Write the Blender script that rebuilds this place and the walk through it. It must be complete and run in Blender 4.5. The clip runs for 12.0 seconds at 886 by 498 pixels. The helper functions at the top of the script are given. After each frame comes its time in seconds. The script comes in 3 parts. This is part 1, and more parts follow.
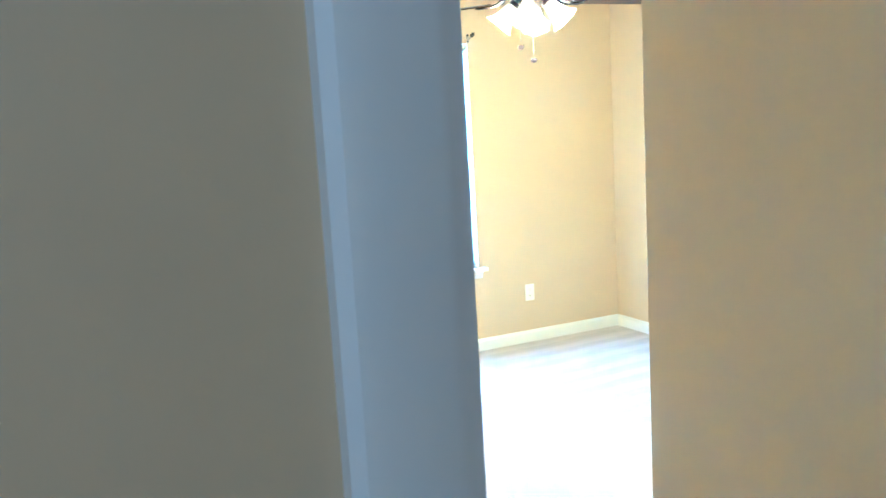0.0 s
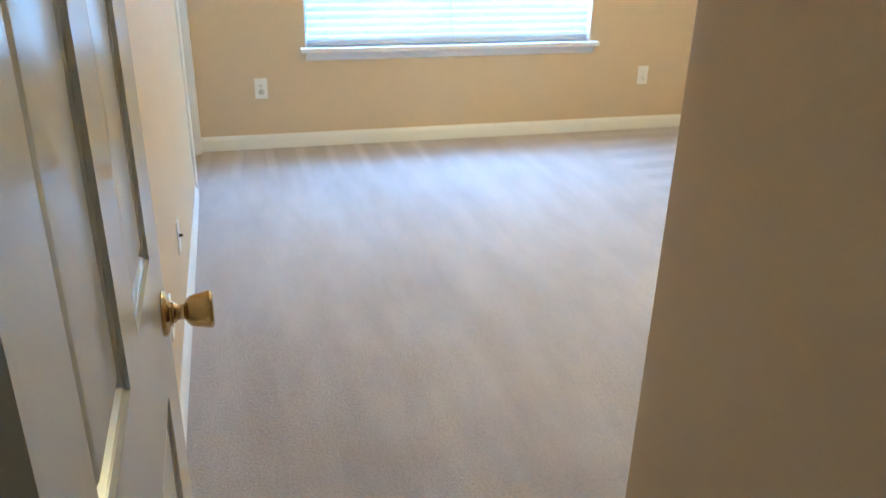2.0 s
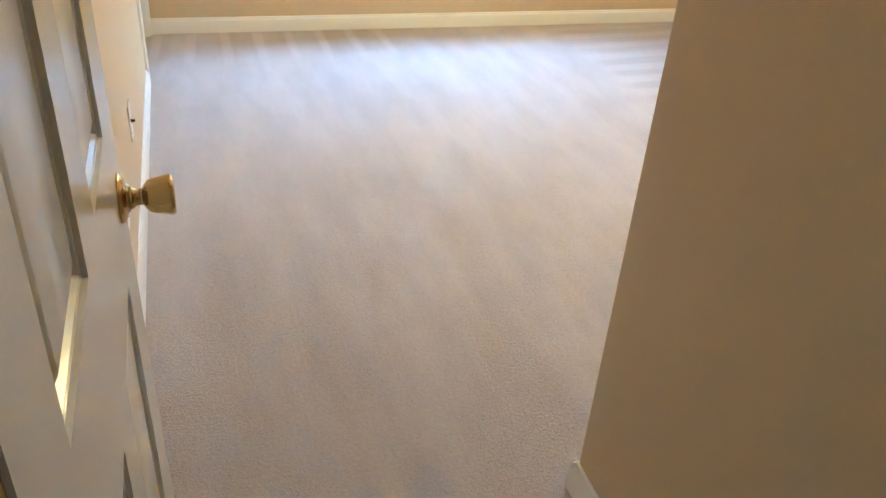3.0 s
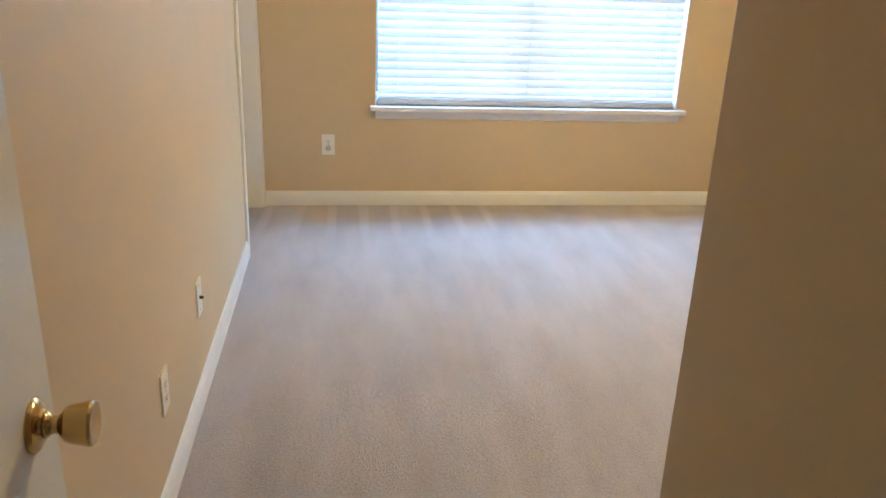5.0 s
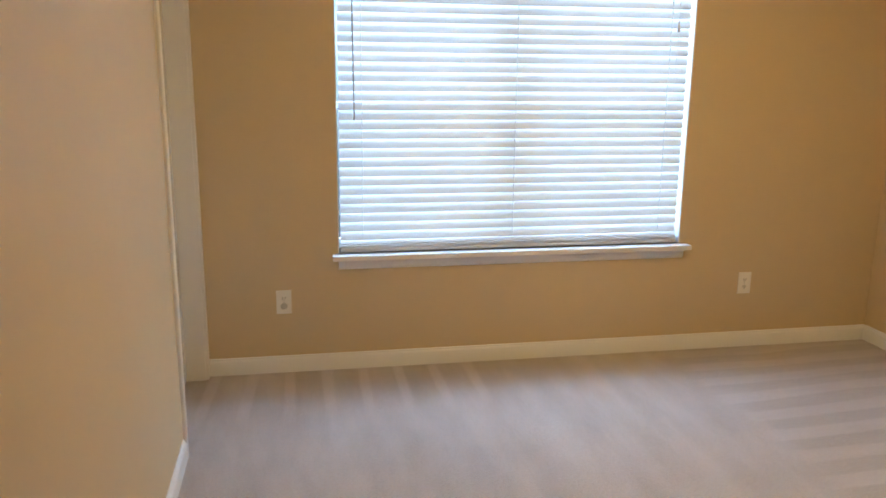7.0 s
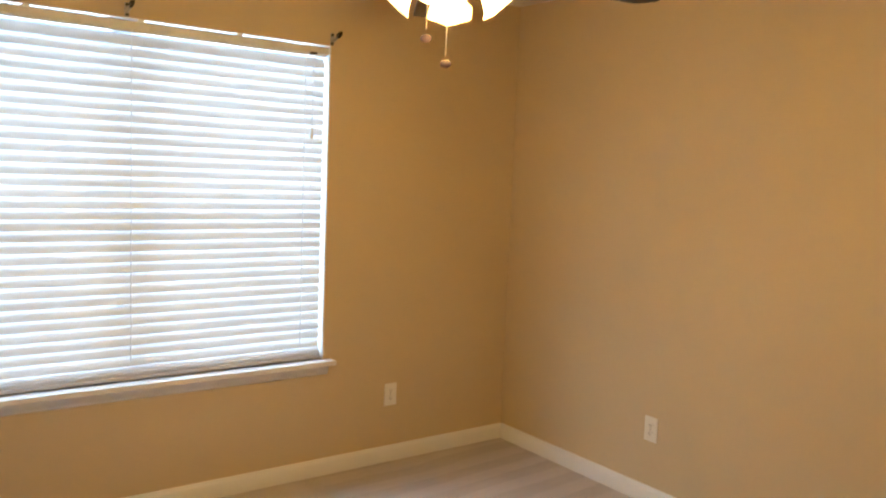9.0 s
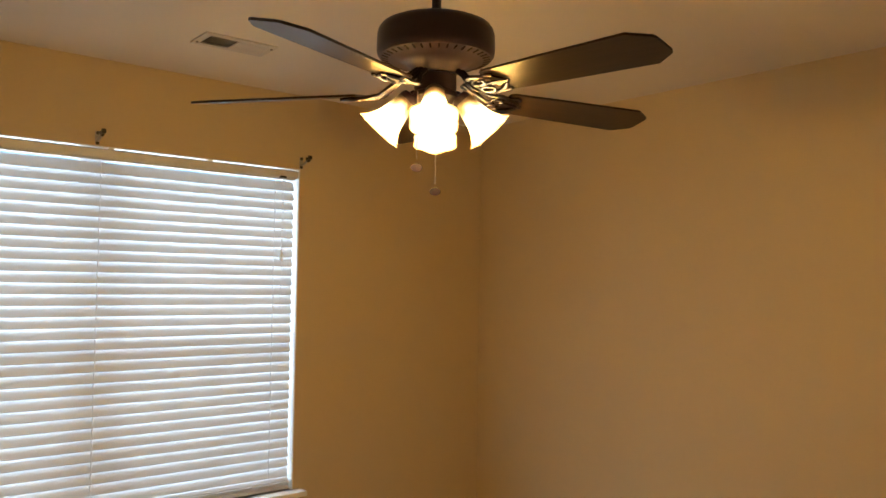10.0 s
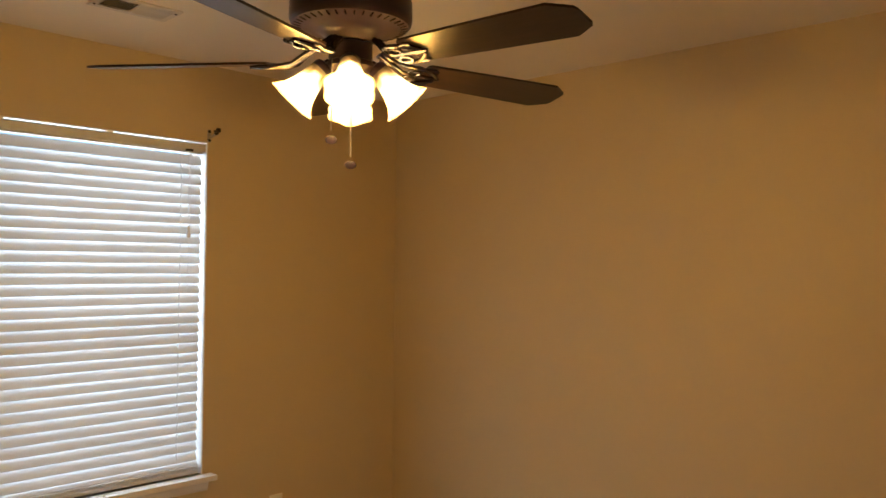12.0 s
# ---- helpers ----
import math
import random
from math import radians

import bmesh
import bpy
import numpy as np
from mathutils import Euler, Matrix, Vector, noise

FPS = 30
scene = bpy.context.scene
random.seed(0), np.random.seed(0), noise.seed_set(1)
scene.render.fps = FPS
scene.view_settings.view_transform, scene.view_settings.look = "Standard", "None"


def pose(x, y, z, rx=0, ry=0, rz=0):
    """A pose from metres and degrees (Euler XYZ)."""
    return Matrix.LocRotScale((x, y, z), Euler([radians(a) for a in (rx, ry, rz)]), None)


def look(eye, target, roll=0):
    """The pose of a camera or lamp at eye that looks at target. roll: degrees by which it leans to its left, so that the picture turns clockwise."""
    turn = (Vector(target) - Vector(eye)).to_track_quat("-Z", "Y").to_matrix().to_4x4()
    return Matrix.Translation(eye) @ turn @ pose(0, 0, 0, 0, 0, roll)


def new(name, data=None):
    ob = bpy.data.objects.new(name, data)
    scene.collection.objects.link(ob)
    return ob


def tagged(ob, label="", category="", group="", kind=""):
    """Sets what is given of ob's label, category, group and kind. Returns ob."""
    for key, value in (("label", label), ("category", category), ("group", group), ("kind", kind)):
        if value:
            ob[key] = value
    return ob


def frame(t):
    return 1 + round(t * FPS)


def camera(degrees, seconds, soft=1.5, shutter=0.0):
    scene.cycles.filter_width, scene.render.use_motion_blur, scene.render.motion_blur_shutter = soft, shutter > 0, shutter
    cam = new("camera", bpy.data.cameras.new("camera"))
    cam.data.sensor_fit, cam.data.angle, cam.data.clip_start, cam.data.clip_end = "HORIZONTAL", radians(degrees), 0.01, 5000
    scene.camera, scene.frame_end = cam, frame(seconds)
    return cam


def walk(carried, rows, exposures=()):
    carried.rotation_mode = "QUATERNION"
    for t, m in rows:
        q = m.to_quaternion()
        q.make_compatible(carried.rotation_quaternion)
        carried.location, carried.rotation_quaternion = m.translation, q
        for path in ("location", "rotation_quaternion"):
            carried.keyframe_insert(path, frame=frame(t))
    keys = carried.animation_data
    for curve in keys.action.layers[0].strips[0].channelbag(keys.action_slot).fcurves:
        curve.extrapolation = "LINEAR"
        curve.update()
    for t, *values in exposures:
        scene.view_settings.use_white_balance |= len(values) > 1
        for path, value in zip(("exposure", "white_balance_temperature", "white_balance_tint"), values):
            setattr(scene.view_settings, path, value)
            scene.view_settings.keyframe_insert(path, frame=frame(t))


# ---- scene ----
cam = camera(58.33, 12.0, shutter=0.25)
PATH = [
    (0, (-0.081, 0.231, 1.49), (0.757, 2.025, 1.209), -3.4),
    (0.3, (-0.019, 0.199, 1.481), (0.727, 2.034, 1.202), -2.8),
    (0.5, (0.088, 0.19, 1.49), (0.732, 2.06, 1.196), -1.2),
    (0.6, (0.134, 0.2, 1.513), (0.718, 2.089, 1.21), -1.1),
    (0.7, (0.172, 0.224, 1.522), (0.703, 2.128, 1.214), -0.2),
    (0.8, (0.202, 0.227, 1.518), (0.687, 2.144, 1.217), 0.5),
    (1, (0.249, 0.23, 1.479), (0.654, 2.169, 1.199), 1.1),
    (1.5, (0.268, 0.249, 1.465), (0.689, 2.132, 0.941), 0.9),
    (2, (0.226, 0.318, 1.41), (0.701, 2.08, 0.592), 1.3),
    (2.5, (0.212, 0.352, 1.391), (0.791, 2.009, 0.431), 2.0),
    (2.7, (0.209, 0.366, 1.369), (0.79, 1.972, 0.327), 3.8),
    (4.3, (0.313, 0.422, 1.364), (0.755, 2.141, 0.442), 1.6),
    (4.5, (0.353, 0.465, 1.379), (0.753, 2.244, 0.559), 2.5),
    (5, (0.467, 0.519, 1.396), (0.712, 2.377, 0.7), 2.2),
    (5.5, (0.501, 0.632, 1.407), (0.75, 2.53, 0.827), 0.6),
    (6, (0.492, 0.812, 1.43), (0.808, 2.723, 0.931), -1.0),
    (6.5, (0.5, 1.016, 1.424), (0.78, 2.934, 0.93), -1.3),
    (6.7, (0.452, 1.107, 1.44), (0.74, 3.032, 0.978), -0.4),
    (8.5, (0.549, 1.655, 1.562), (1.549, 3.327, 1.112), 2.9),
    (9, (0.622, 1.591, 1.52), (1.795, 3.199, 1.326), 2.3),
    (9.5, (0.545, 1.66, 1.545), (1.816, 3.204, 1.53), 0.5),
    (10, (0.534, 1.682, 1.558), (1.814, 3.217, 1.644), 0.9),
    (10.5, (0.548, 1.698, 1.581), (1.823, 3.235, 1.684), 0.0),
    (11, (0.54, 1.694, 1.564), (1.816, 3.229, 1.684), 0.8),
    (11.5, (0.535, 1.696, 1.551), (1.88, 3.175, 1.613), 0.7),
    (12, (0.562, 1.723, 1.552), (2.001, 3.111, 1.587), 0.7),
]
# seconds, stops, kelvin, tint
EXPO = [
    (0.0, 3.25, 3050, -8), (0.5, 3.05, 2990, -5), (0.8, 2.55, 3200, -2), (1.0, 2.15, 3260, 0), (1.5, 1.7, 3480, 1), (2.0, 1.95, 3570, -1), (2.5, 2.17, 3800, 1),
    (4.5, 2.02, 3890, 1), (5.0, 1.62, 3990, 2), (5.5, 1.54, 4090, 3), (6.0, 1.28, 4190, 3), (6.5, 1.15, 4290, 4), (8.5, 0.72, 5050, 7), (9.0, 1.02, 4990, 6), (9.5, 0.5, 5400, 9),
    (10.0, 0.36, 5500, 8), (10.5, 0.23, 5500, 8), (12.0, 0.3, 5750, 10),
]
WINDOW_POWER = 580.0
FAN_POWER = 10.0
HALL_FILL_POWER = 1.65
SLAT_TILT = 63.5
walk(cam, [(t, look(eye, target, roll)) for t, eye, target, roll in PATH],
     exposures=EXPO)

# ---- measures of the place (metres) ----
EAST = 3.575          # east wall
NORTH = 5.0           # window wall
SOUTH = 1.457         # south wall of the wide part
ENTRY = 0.930         # right-hand wall of the entry passage
DOORWALL = (0.505, 0.62)   # wall with the entrance door
CEIL = 2.44
WIN = (0.642, 2.411, 0.585, 2.088)   # window opening x0 x1 z0 z1
JAMB_L, JAMB_R = 0.052, 0.828
FAN = (1.847, 3.299)

# ---- world and large lights ----
world = bpy.data.worlds.new("world")
scene.world = world
world.use_nodes = True
wn = world.node_tree.nodes
sky = wn.new("ShaderNodeTexSky")
sky.sky_type = "NISHITA"
sky.sun_disc = False
sky.sun_elevation = radians(48)
sky.sun_rotation = radians(200)
wn["Background"].inputs["Strength"].default_value = 0.12
world.node_tree.links.new(sky.outputs[0], wn["Background"].inputs[0])


def lamp(name, kind, power, colour, m, **more):
    data = bpy.data.lights.new(name, kind)
    data.energy, data.color = power, colour
    for key, value in more.items():
        setattr(data, key, value)
    ob = new(name, data)
    ob.matrix_world = m
    return ob


sun = lamp("sun", "SUN", 2.0, (1.0, 0.95, 0.88), look((0, 0, 10), (-1.2, 3.4, 5.8)), angle=radians(0.53))
window_light = lamp("window_light", "AREA", WINDOW_POWER, (0.895, 0.965, 1.0), look((1.52, 6.05, 2.5), (1.52, 4.6, 1.45)),
                    shape="RECTANGLE", size=6.0, size_y=4.6)
# unseen lamp added in the hall behind the camera, standing in for next-room light
hall_fill_light = lamp("hall_fill_light", "AREA", HALL_FILL_POWER, (1.0, 0.71, 0.47), look((-0.88, -0.55, 1.5), (1.0, -0.4, 1.3)), shape="RECTANGLE", size=1.2, size_y=1.3)

# ---- materials ----
def material(name):
    m = bpy.data.materials.new(name)
    m.use_nodes = True
    nt = m.node_tree
    return m, nt, nt.nodes["Principled BSDF"]


def link(nt, a, b):
    nt.links.new(a, b)


def noise_node(nt, scale, detail=3.0, rough=0.6, vector=None):
    n = nt.nodes.new("ShaderNodeTexNoise")
    n.inputs["Scale"].default_value = scale
    n.inputs["Detail"].default_value = detail
    n.inputs["Roughness"].default_value = rough
    if vector is not None:
        link(nt, vector, n.inputs["Vector"])
    return n


def world_coords(nt, scale=(1, 1, 1), turn=(0, 0, 0)):
    geo = nt.nodes.new("ShaderNodeNewGeometry")
    mp = nt.nodes.new("ShaderNodeMapping")
    mp.inputs["Scale"].default_value = scale
    mp.inputs["Rotation"].default_value = turn
    link(nt, geo.outputs["Position"], mp.inputs["Vector"])
    return mp.outputs[0]


def ramp(nt, fac, stops):
    r = nt.nodes.new("ShaderNodeValToRGB")
    els = r.color_ramp.elements
    while len(els) < len(stops):
        els.new(0.5)
    for e, (pos, col) in zip(els, stops):
        e.position = pos
        e.color = (*col, 1)
    link(nt, fac, r.inputs[0])
    return r.outputs[0]


def bump(nt, bsdf, height, strength, distance, before=None):
    b = nt.nodes.new("ShaderNodeBump")
    b.inputs["Strength"].default_value = strength
    b.inputs["Distance"].default_value = distance
    link(nt, height, b.inputs["Height"])
    if before is not None:
        link(nt, before, b.inputs["Normal"])
    link(nt, b.outputs[0], bsdf.inputs["Normal"])
    return b.outputs[0]


def painted(name, base, dark, rough, grain=160.0, relief=0.0006, blotch=1.3, strength=0.25):
    """Painted plaster or wood: two close tones in soft blotches, with a fine roller texture."""
    m, nt, bsdf = material(name)
    co = world_coords(nt)
    big = noise_node(nt, blotch, 4, 0.6, co)
    link(nt, ramp(nt, big.outputs["Fac"], [(0.3, dark), (0.7, base)]), bsdf.inputs["Base Color"])
    bsdf.inputs["Roughness"].default_value = rough
    fine = noise_node(nt, grain, 3, 0.6, co)
    bump(nt, bsdf, fine.outputs["Fac"], strength, relief)
    return m


WALL = painted("tan_wall_paint", (0.60, 0.485, 0.288), (0.575, 0.46, 0.27), 0.55)
CEILING = painted("ceiling_paint", (0.80, 0.74, 0.62), (0.77, 0.71, 0.59), 0.8, 70, 0.0012, 1.0, 0.4)
TRIM = painted("white_trim_paint", (0.80, 0.795, 0.785), (0.77, 0.762, 0.745), 0.32, 60, 0.0003, 3.0, 0.15)
DOOR = painted("white_door_paint", (0.76, 0.75, 0.71), (0.73, 0.72, 0.68), 0.17, 45, 0.0004, 2.2, 0.2)
PLATE = painted("white_plastic", (0.82, 0.80, 0.74), (0.80, 0.78, 0.72), 0.3, 30, 0.0001, 5.0, 0.1)


def carpet_material():
    m, nt, bsdf = material("beige_carpet")
    co = world_coords(nt)
    # broad worn tone, vacuum strokes in two directions, tuft grain
    broad = noise_node(nt, 1.6, 4, 0.6, co)
    along = noise_node(nt, 1.0, 3, 0.55, world_coords(nt, (7.0, 1.6, 1), (0, 0, radians(-12))))
    across = nt.nodes.new("ShaderNodeTexWave")
    across.bands_direction = "Y"
    across.inputs["Scale"].default_value = 1.68
    across.inputs["Distortion"].default_value = 3.4
    across.inputs["Detail"].default_value = 2.0
    across.inputs["Detail Scale"].default_value = 0.8
    link(nt, world_coords(nt, (0.5, 1.0, 1), (0, 0, radians(-6))), across.inputs["Vector"])
    sep = nt.nodes.new("ShaderNodeSeparateXYZ")
    link(nt, co, sep.inputs[0])
    edge = nt.nodes.new("ShaderNodeMath")
    edge.operation = "MULTIPLY_ADD"
    edge.inputs[1].default_value = 0.22
    link(nt, broad.outputs["Fac"], edge.inputs[0])
    link(nt, sep.outputs["X"], edge.inputs[2])
    east = nt.nodes.new("ShaderNodeMapRange")
    east.interpolation_type = "SMOOTHSTEP"
    east.inputs["From Min"].default_value, east.inputs["From Max"].default_value = 2.40, 2.56
    link(nt, edge.outputs[0], east.inputs["Value"])
    mix = nt.nodes.new("ShaderNodeMix")
    mix.data_type = "FLOAT"
    link(nt, east.outputs[0], mix.inputs[0])
    link(nt, along.outputs["Fac"], mix.inputs[2])
    half = nt.nodes.new("ShaderNodeMapRange")
    half.interpolation_type = "SMOOTHSTEP"
    half.inputs["From Min"].default_value, half.inputs["From Max"].default_value = 0.36, 0.66
    half.inputs["To Min"].default_value, half.inputs["To Max"].default_value = 0.24, 0.76
    link(nt, across.outputs["Fac"], half.inputs["Value"])
    uneven = noise_node(nt, 1.0, 4, 0.6, world_coords(nt, (1.6, 9.0, 1), (0, 0, radians(-6))))
    blend = nt.nodes.new("ShaderNodeMix")
    blend.data_type = "FLOAT"
    blend.inputs[0].default_value = 0.5
    link(nt, half.outputs[0], blend.inputs[2])
    link(nt, uneven.outputs["Fac"], blend.inputs[3])
    link(nt, blend.outputs[0], mix.inputs[3])
    grain = noise_node(nt, 240, 3, 0.75, co)
    clump = noise_node(nt, 95, 3, 0.65, co)

    def weigh(value, weight, before):
        n = nt.nodes.new("ShaderNodeMath")
        n.operation = "MULTIPLY_ADD"
        n.inputs[1].default_value = weight
        link(nt, value, n.inputs[0])
        if before is None:
            n.inputs[2].default_value = 0.0
        else:
            link(nt, before, n.inputs[2])
        return n.outputs[0]

    # short light strokes where the vacuum was pushed against the window wall
    stroke = nt.nodes.new("ShaderNodeTexWave")
    stroke.bands_direction = "X"
    stroke.inputs["Scale"].default_value = 1.75
    stroke.inputs["Distortion"].default_value = 2.4
    stroke.inputs["Detail Scale"].default_value = 0.7
    link(nt, world_coords(nt, (1.0, 0.35, 1), (0, 0, radians(4))), stroke.inputs["Vector"])

    def span(value, lo, hi):
        n = nt.nodes.new("ShaderNodeMapRange")
        n.interpolation_type = "SMOOTHSTEP"
        n.inputs["From Min"].default_value, n.inputs["From Max"].default_value = lo, hi
        link(nt, value, n.inputs["Value"])
        return n.outputs[0]

    def times(a, b):
        n = nt.nodes.new("ShaderNodeMath")
        n.operation = "MULTIPLY"
        link(nt, a, n.inputs[0])
        link(nt, b, n.inputs[1])
        return n.outputs[0]

    strokes = times(times(span(stroke.outputs["Fac"], 0.7, 0.97), span(sep.outputs["Y"], 4.35, 4.75)), span(sep.outputs["X"], 1.5, 1.15))
    total = weigh(broad.outputs["Fac"], 0.26, None)
    total = weigh(strokes, 0.17, total)
    total = weigh(mix.outputs[0], 0.42, total)
    total = weigh(grain.outputs["Fac"], 0.42, total)
    total = weigh(clump.outputs["Fac"], 0.38, total)
    col = ramp(nt, total, [(0.48, (0.355, 0.31, 0.28)), (0.88, (0.615, 0.555, 0.53))])
    link(nt, col, bsdf.inputs["Base Color"])
    bsdf.inputs["Roughness"].default_value = 0.95
    bsdf.inputs["Specular IOR Level"].default_value = 0.15
    bsdf.inputs["Sheen Weight"].default_value = 0.25
    bsdf.inputs["Sheen Roughness"].default_value = 0.5
    n1 = bump(nt, bsdf, grain.outputs["Fac"], 0.9, 0.006)
    n2 = bump(nt, bsdf, clump.outputs["Fac"], 0.55, 0.010, n1)
    bump(nt, bsdf, mix.outputs[0], 0.2, 0.02, n2)
    return m


CARPET = carpet_material()


def plain(name, colour, rough=0.5, metal=0.0, gloss=0.5):
    m, nt, bsdf = material(name)
    bsdf.inputs["Specular IOR Level"].default_value = gloss
    n = noise_node(nt, 14, 3, 0.6)
    coord = nt.nodes.new("ShaderNodeTexCoord")
    link(nt, coord.outputs["Object"], n.inputs["Vector"])
    darker = tuple(c * 0.86 for c in colour)
    link(nt, ramp(nt, n.outputs["Fac"], [(0.3, darker), (0.7, colour)]), bsdf.inputs["Base Color"])
    bsdf.inputs["Roughness"].default_value = rough
    bsdf.inputs["Metallic"].default_value = metal
    bump(nt, bsdf, n.outputs["Fac"], 0.08, 0.0006)
    return m


BRASS = plain("polished_brass", (0.60, 0.44, 0.17), 0.14, 1.0)
# dark bronze; the purple in its base stands in for mauve lamp glare
BRONZE = plain("glare_tinted_bronze", (0.026, 0.016, 0.030), 0.38, 0.0, 0.3)
IRON = plain("antique_blade_iron", (0.085, 0.08, 0.095), 0.2, 1.0)
STEEL = plain("grey_steel", (0.45, 0.44, 0.42), 0.35, 0.9)
# near-black colour standing in for the shade inside slots and openings
DARK = plain("dark_opening_shade", (0.02, 0.018, 0.016), 0.6)
BLACKMETAL = plain("black_bracket_metal", (0.03, 0.026, 0.024), 0.4, 0.5)
VENT_PAINT = plain("vent_enamel", (0.66, 0.62, 0.54), 0.45)
CAPPLASTIC = plain("grey_cap_plastic", (0.55, 0.54, 0.50), 0.35)
VINYL = plain("white_window_vinyl", (0.75, 0.76, 0.76), 0.4)
CAP = plain("latch_metal", (0.62, 0.5, 0.3), 0.3, 0.9)


def slat_material():
    """Pale plastic that lets some daylight through."""
    m, nt, bsdf = material("white_blind_slat")
    out = nt.nodes["Material Output"]
    bsdf.inputs["Base Color"].default_value = (0.74, 0.75, 0.75, 1)
    bsdf.inputs["Roughness"].default_value = 0.38
    tr = nt.nodes.new("ShaderNodeBsdfTranslucent")
    tr.inputs["Color"].default_value = (0.85, 0.845, 0.82, 1)
    co = world_coords(nt, (0.8, 1, 30))
    n = noise_node(nt, 2.0, 2, 0.5, co)
    fac = nt.nodes.new("ShaderNodeMapRange")
    fac.inputs["To Min"].default_value, fac.inputs["To Max"].default_value = 0.20, 0.26
    link(nt, n.outputs["Fac"], fac.inputs["Value"])
    mix = nt.nodes.new("ShaderNodeMixShader")
    link(nt, fac.outputs[0], mix.inputs[0])
    link(nt, bsdf.outputs[0], mix.inputs[1])
    link(nt, tr.outputs[0], mix.inputs[2])
    link(nt, mix.outputs[0], out.inputs["Surface"])
    return m


SLAT = slat_material()


def cord_material():
    m, nt, bsdf = material("white_cord")
    out = nt.nodes["Material Output"]
    bsdf.inputs["Base Color"].default_value = (0.88, 0.88, 0.87, 1)
    bsdf.inputs["Roughness"].default_value = 0.7
    tr = nt.nodes.new("ShaderNodeBsdfTranslucent")
    tr.inputs["Color"].default_value = (0.95, 0.96, 0.97, 1)
    mix = nt.nodes.new("ShaderNodeMixShader")
    # strongly translucent, to imitate daylight coming through the slats' route holes
    mix.inputs[0].default_value = 0.7
    link(nt, bsdf.outputs[0], mix.inputs[1])
    link(nt, tr.outputs[0], mix.inputs[2])
    link(nt, mix.outputs[0], out.inputs["Surface"])
    return m


CORD = cord_material()


def blade_material():
    m, nt, bsdf = material("dark_walnut_blade")
    coord = nt.nodes.new("ShaderNodeTexCoord")
    mp = nt.nodes.new("ShaderNodeMapping")
    mp.inputs["Scale"].default_value = (2.0, 26.0, 2.0)
    link(nt, coord.outputs["Object"], mp.inputs["Vector"])
    n = noise_node(nt, 2.2, 5, 0.65, mp.outputs[0])
    link(nt, ramp(nt, n.outputs["Fac"], [(0.3, (0.012, 0.007, 0.005)), (0.7, (0.034, 0.019, 0.013))]), bsdf.inputs["Base Color"])
    bsdf.inputs["Roughness"].default_value = 0.33
    bsdf.inputs["Specular IOR Level"].default_value = 0.25
    bump(nt, bsdf, n.outputs["Fac"], 0.1, 0.0006)
    return m


BLADE = blade_material()


def shade_material():
    """Frosted, slightly amber-edged lamp glass; dark neck imitates the socket's shade."""
    m, nt, bsdf = material("frosted_lamp_glass")
    out = nt.nodes["Material Output"]
    bsdf.inputs["Base Color"].default_value = (0.9, 0.84, 0.68, 1)
    bsdf.inputs["Roughness"].default_value = 0.25
    coord = nt.nodes.new("ShaderNodeTexCoord")
    n = noise_node(nt, 22, 3, 0.6, coord.outputs["Object"])
    tr = nt.nodes.new("ShaderNodeBsdfTranslucent")
    sep = nt.nodes.new("ShaderNodeSeparateXYZ")
    link(nt, coord.outputs["Object"], sep.inputs[0])
    # both colours darken towards the neck, where the socket would keep the bulb's light off
    neck = nt.nodes.new("ShaderNodeMath")
    neck.operation = "MULTIPLY_ADD"
    neck.inputs[1].default_value = 0.02
    link(nt, n.outputs["Fac"], neck.inputs[0])
    link(nt, sep.outputs["Z"], neck.inputs[2])
    tint = ramp(nt, neck.outputs[0], [(0.018, (0.035, 0.018, 0.004)), (0.046, (0.16, 0.10, 0.035)), (0.072, (0.9, 0.82, 0.6))])
    link(nt, tint, tr.inputs["Color"])
    clear = nt.nodes.new("ShaderNodeBsdfTransparent")
    clear.inputs["Color"].default_value = (1.0, 0.93, 0.76, 1)
    link(nt, ramp(nt, neck.outputs[0], [(0.02, (0.30, 0.22, 0.10)), (0.07, (1.0, 0.93, 0.76))]), clear.inputs["Color"])
    mix = nt.nodes.new("ShaderNodeMixShader")
    mix.inputs[0].default_value = 0.6
    link(nt, bsdf.outputs[0], mix.inputs[1])
    link(nt, tr.outputs[0], mix.inputs[2])
    mix2 = nt.nodes.new("ShaderNodeMixShader")
    mix2.inputs[0].default_value = 0.5
    link(nt, mix.outputs[0], mix2.inputs[1])
    link(nt, clear.outputs[0], mix2.inputs[2])
    link(nt, mix2.outputs[0], out.inputs["Surface"])
    return m


SHADE = shade_material()


def glow(name, colour, strength):
    m, nt, bsdf = material(name)
    bsdf.inputs["Base Color"].default_value = (0.9, 0.88, 0.8, 1)
    bsdf.inputs["Emission Color"].default_value = (*colour, 1)
    bsdf.inputs["Emission Strength"].default_value = strength
    return m


BULB = glow("lit_bulb", (1.0, 0.80, 0.50), 30.0)


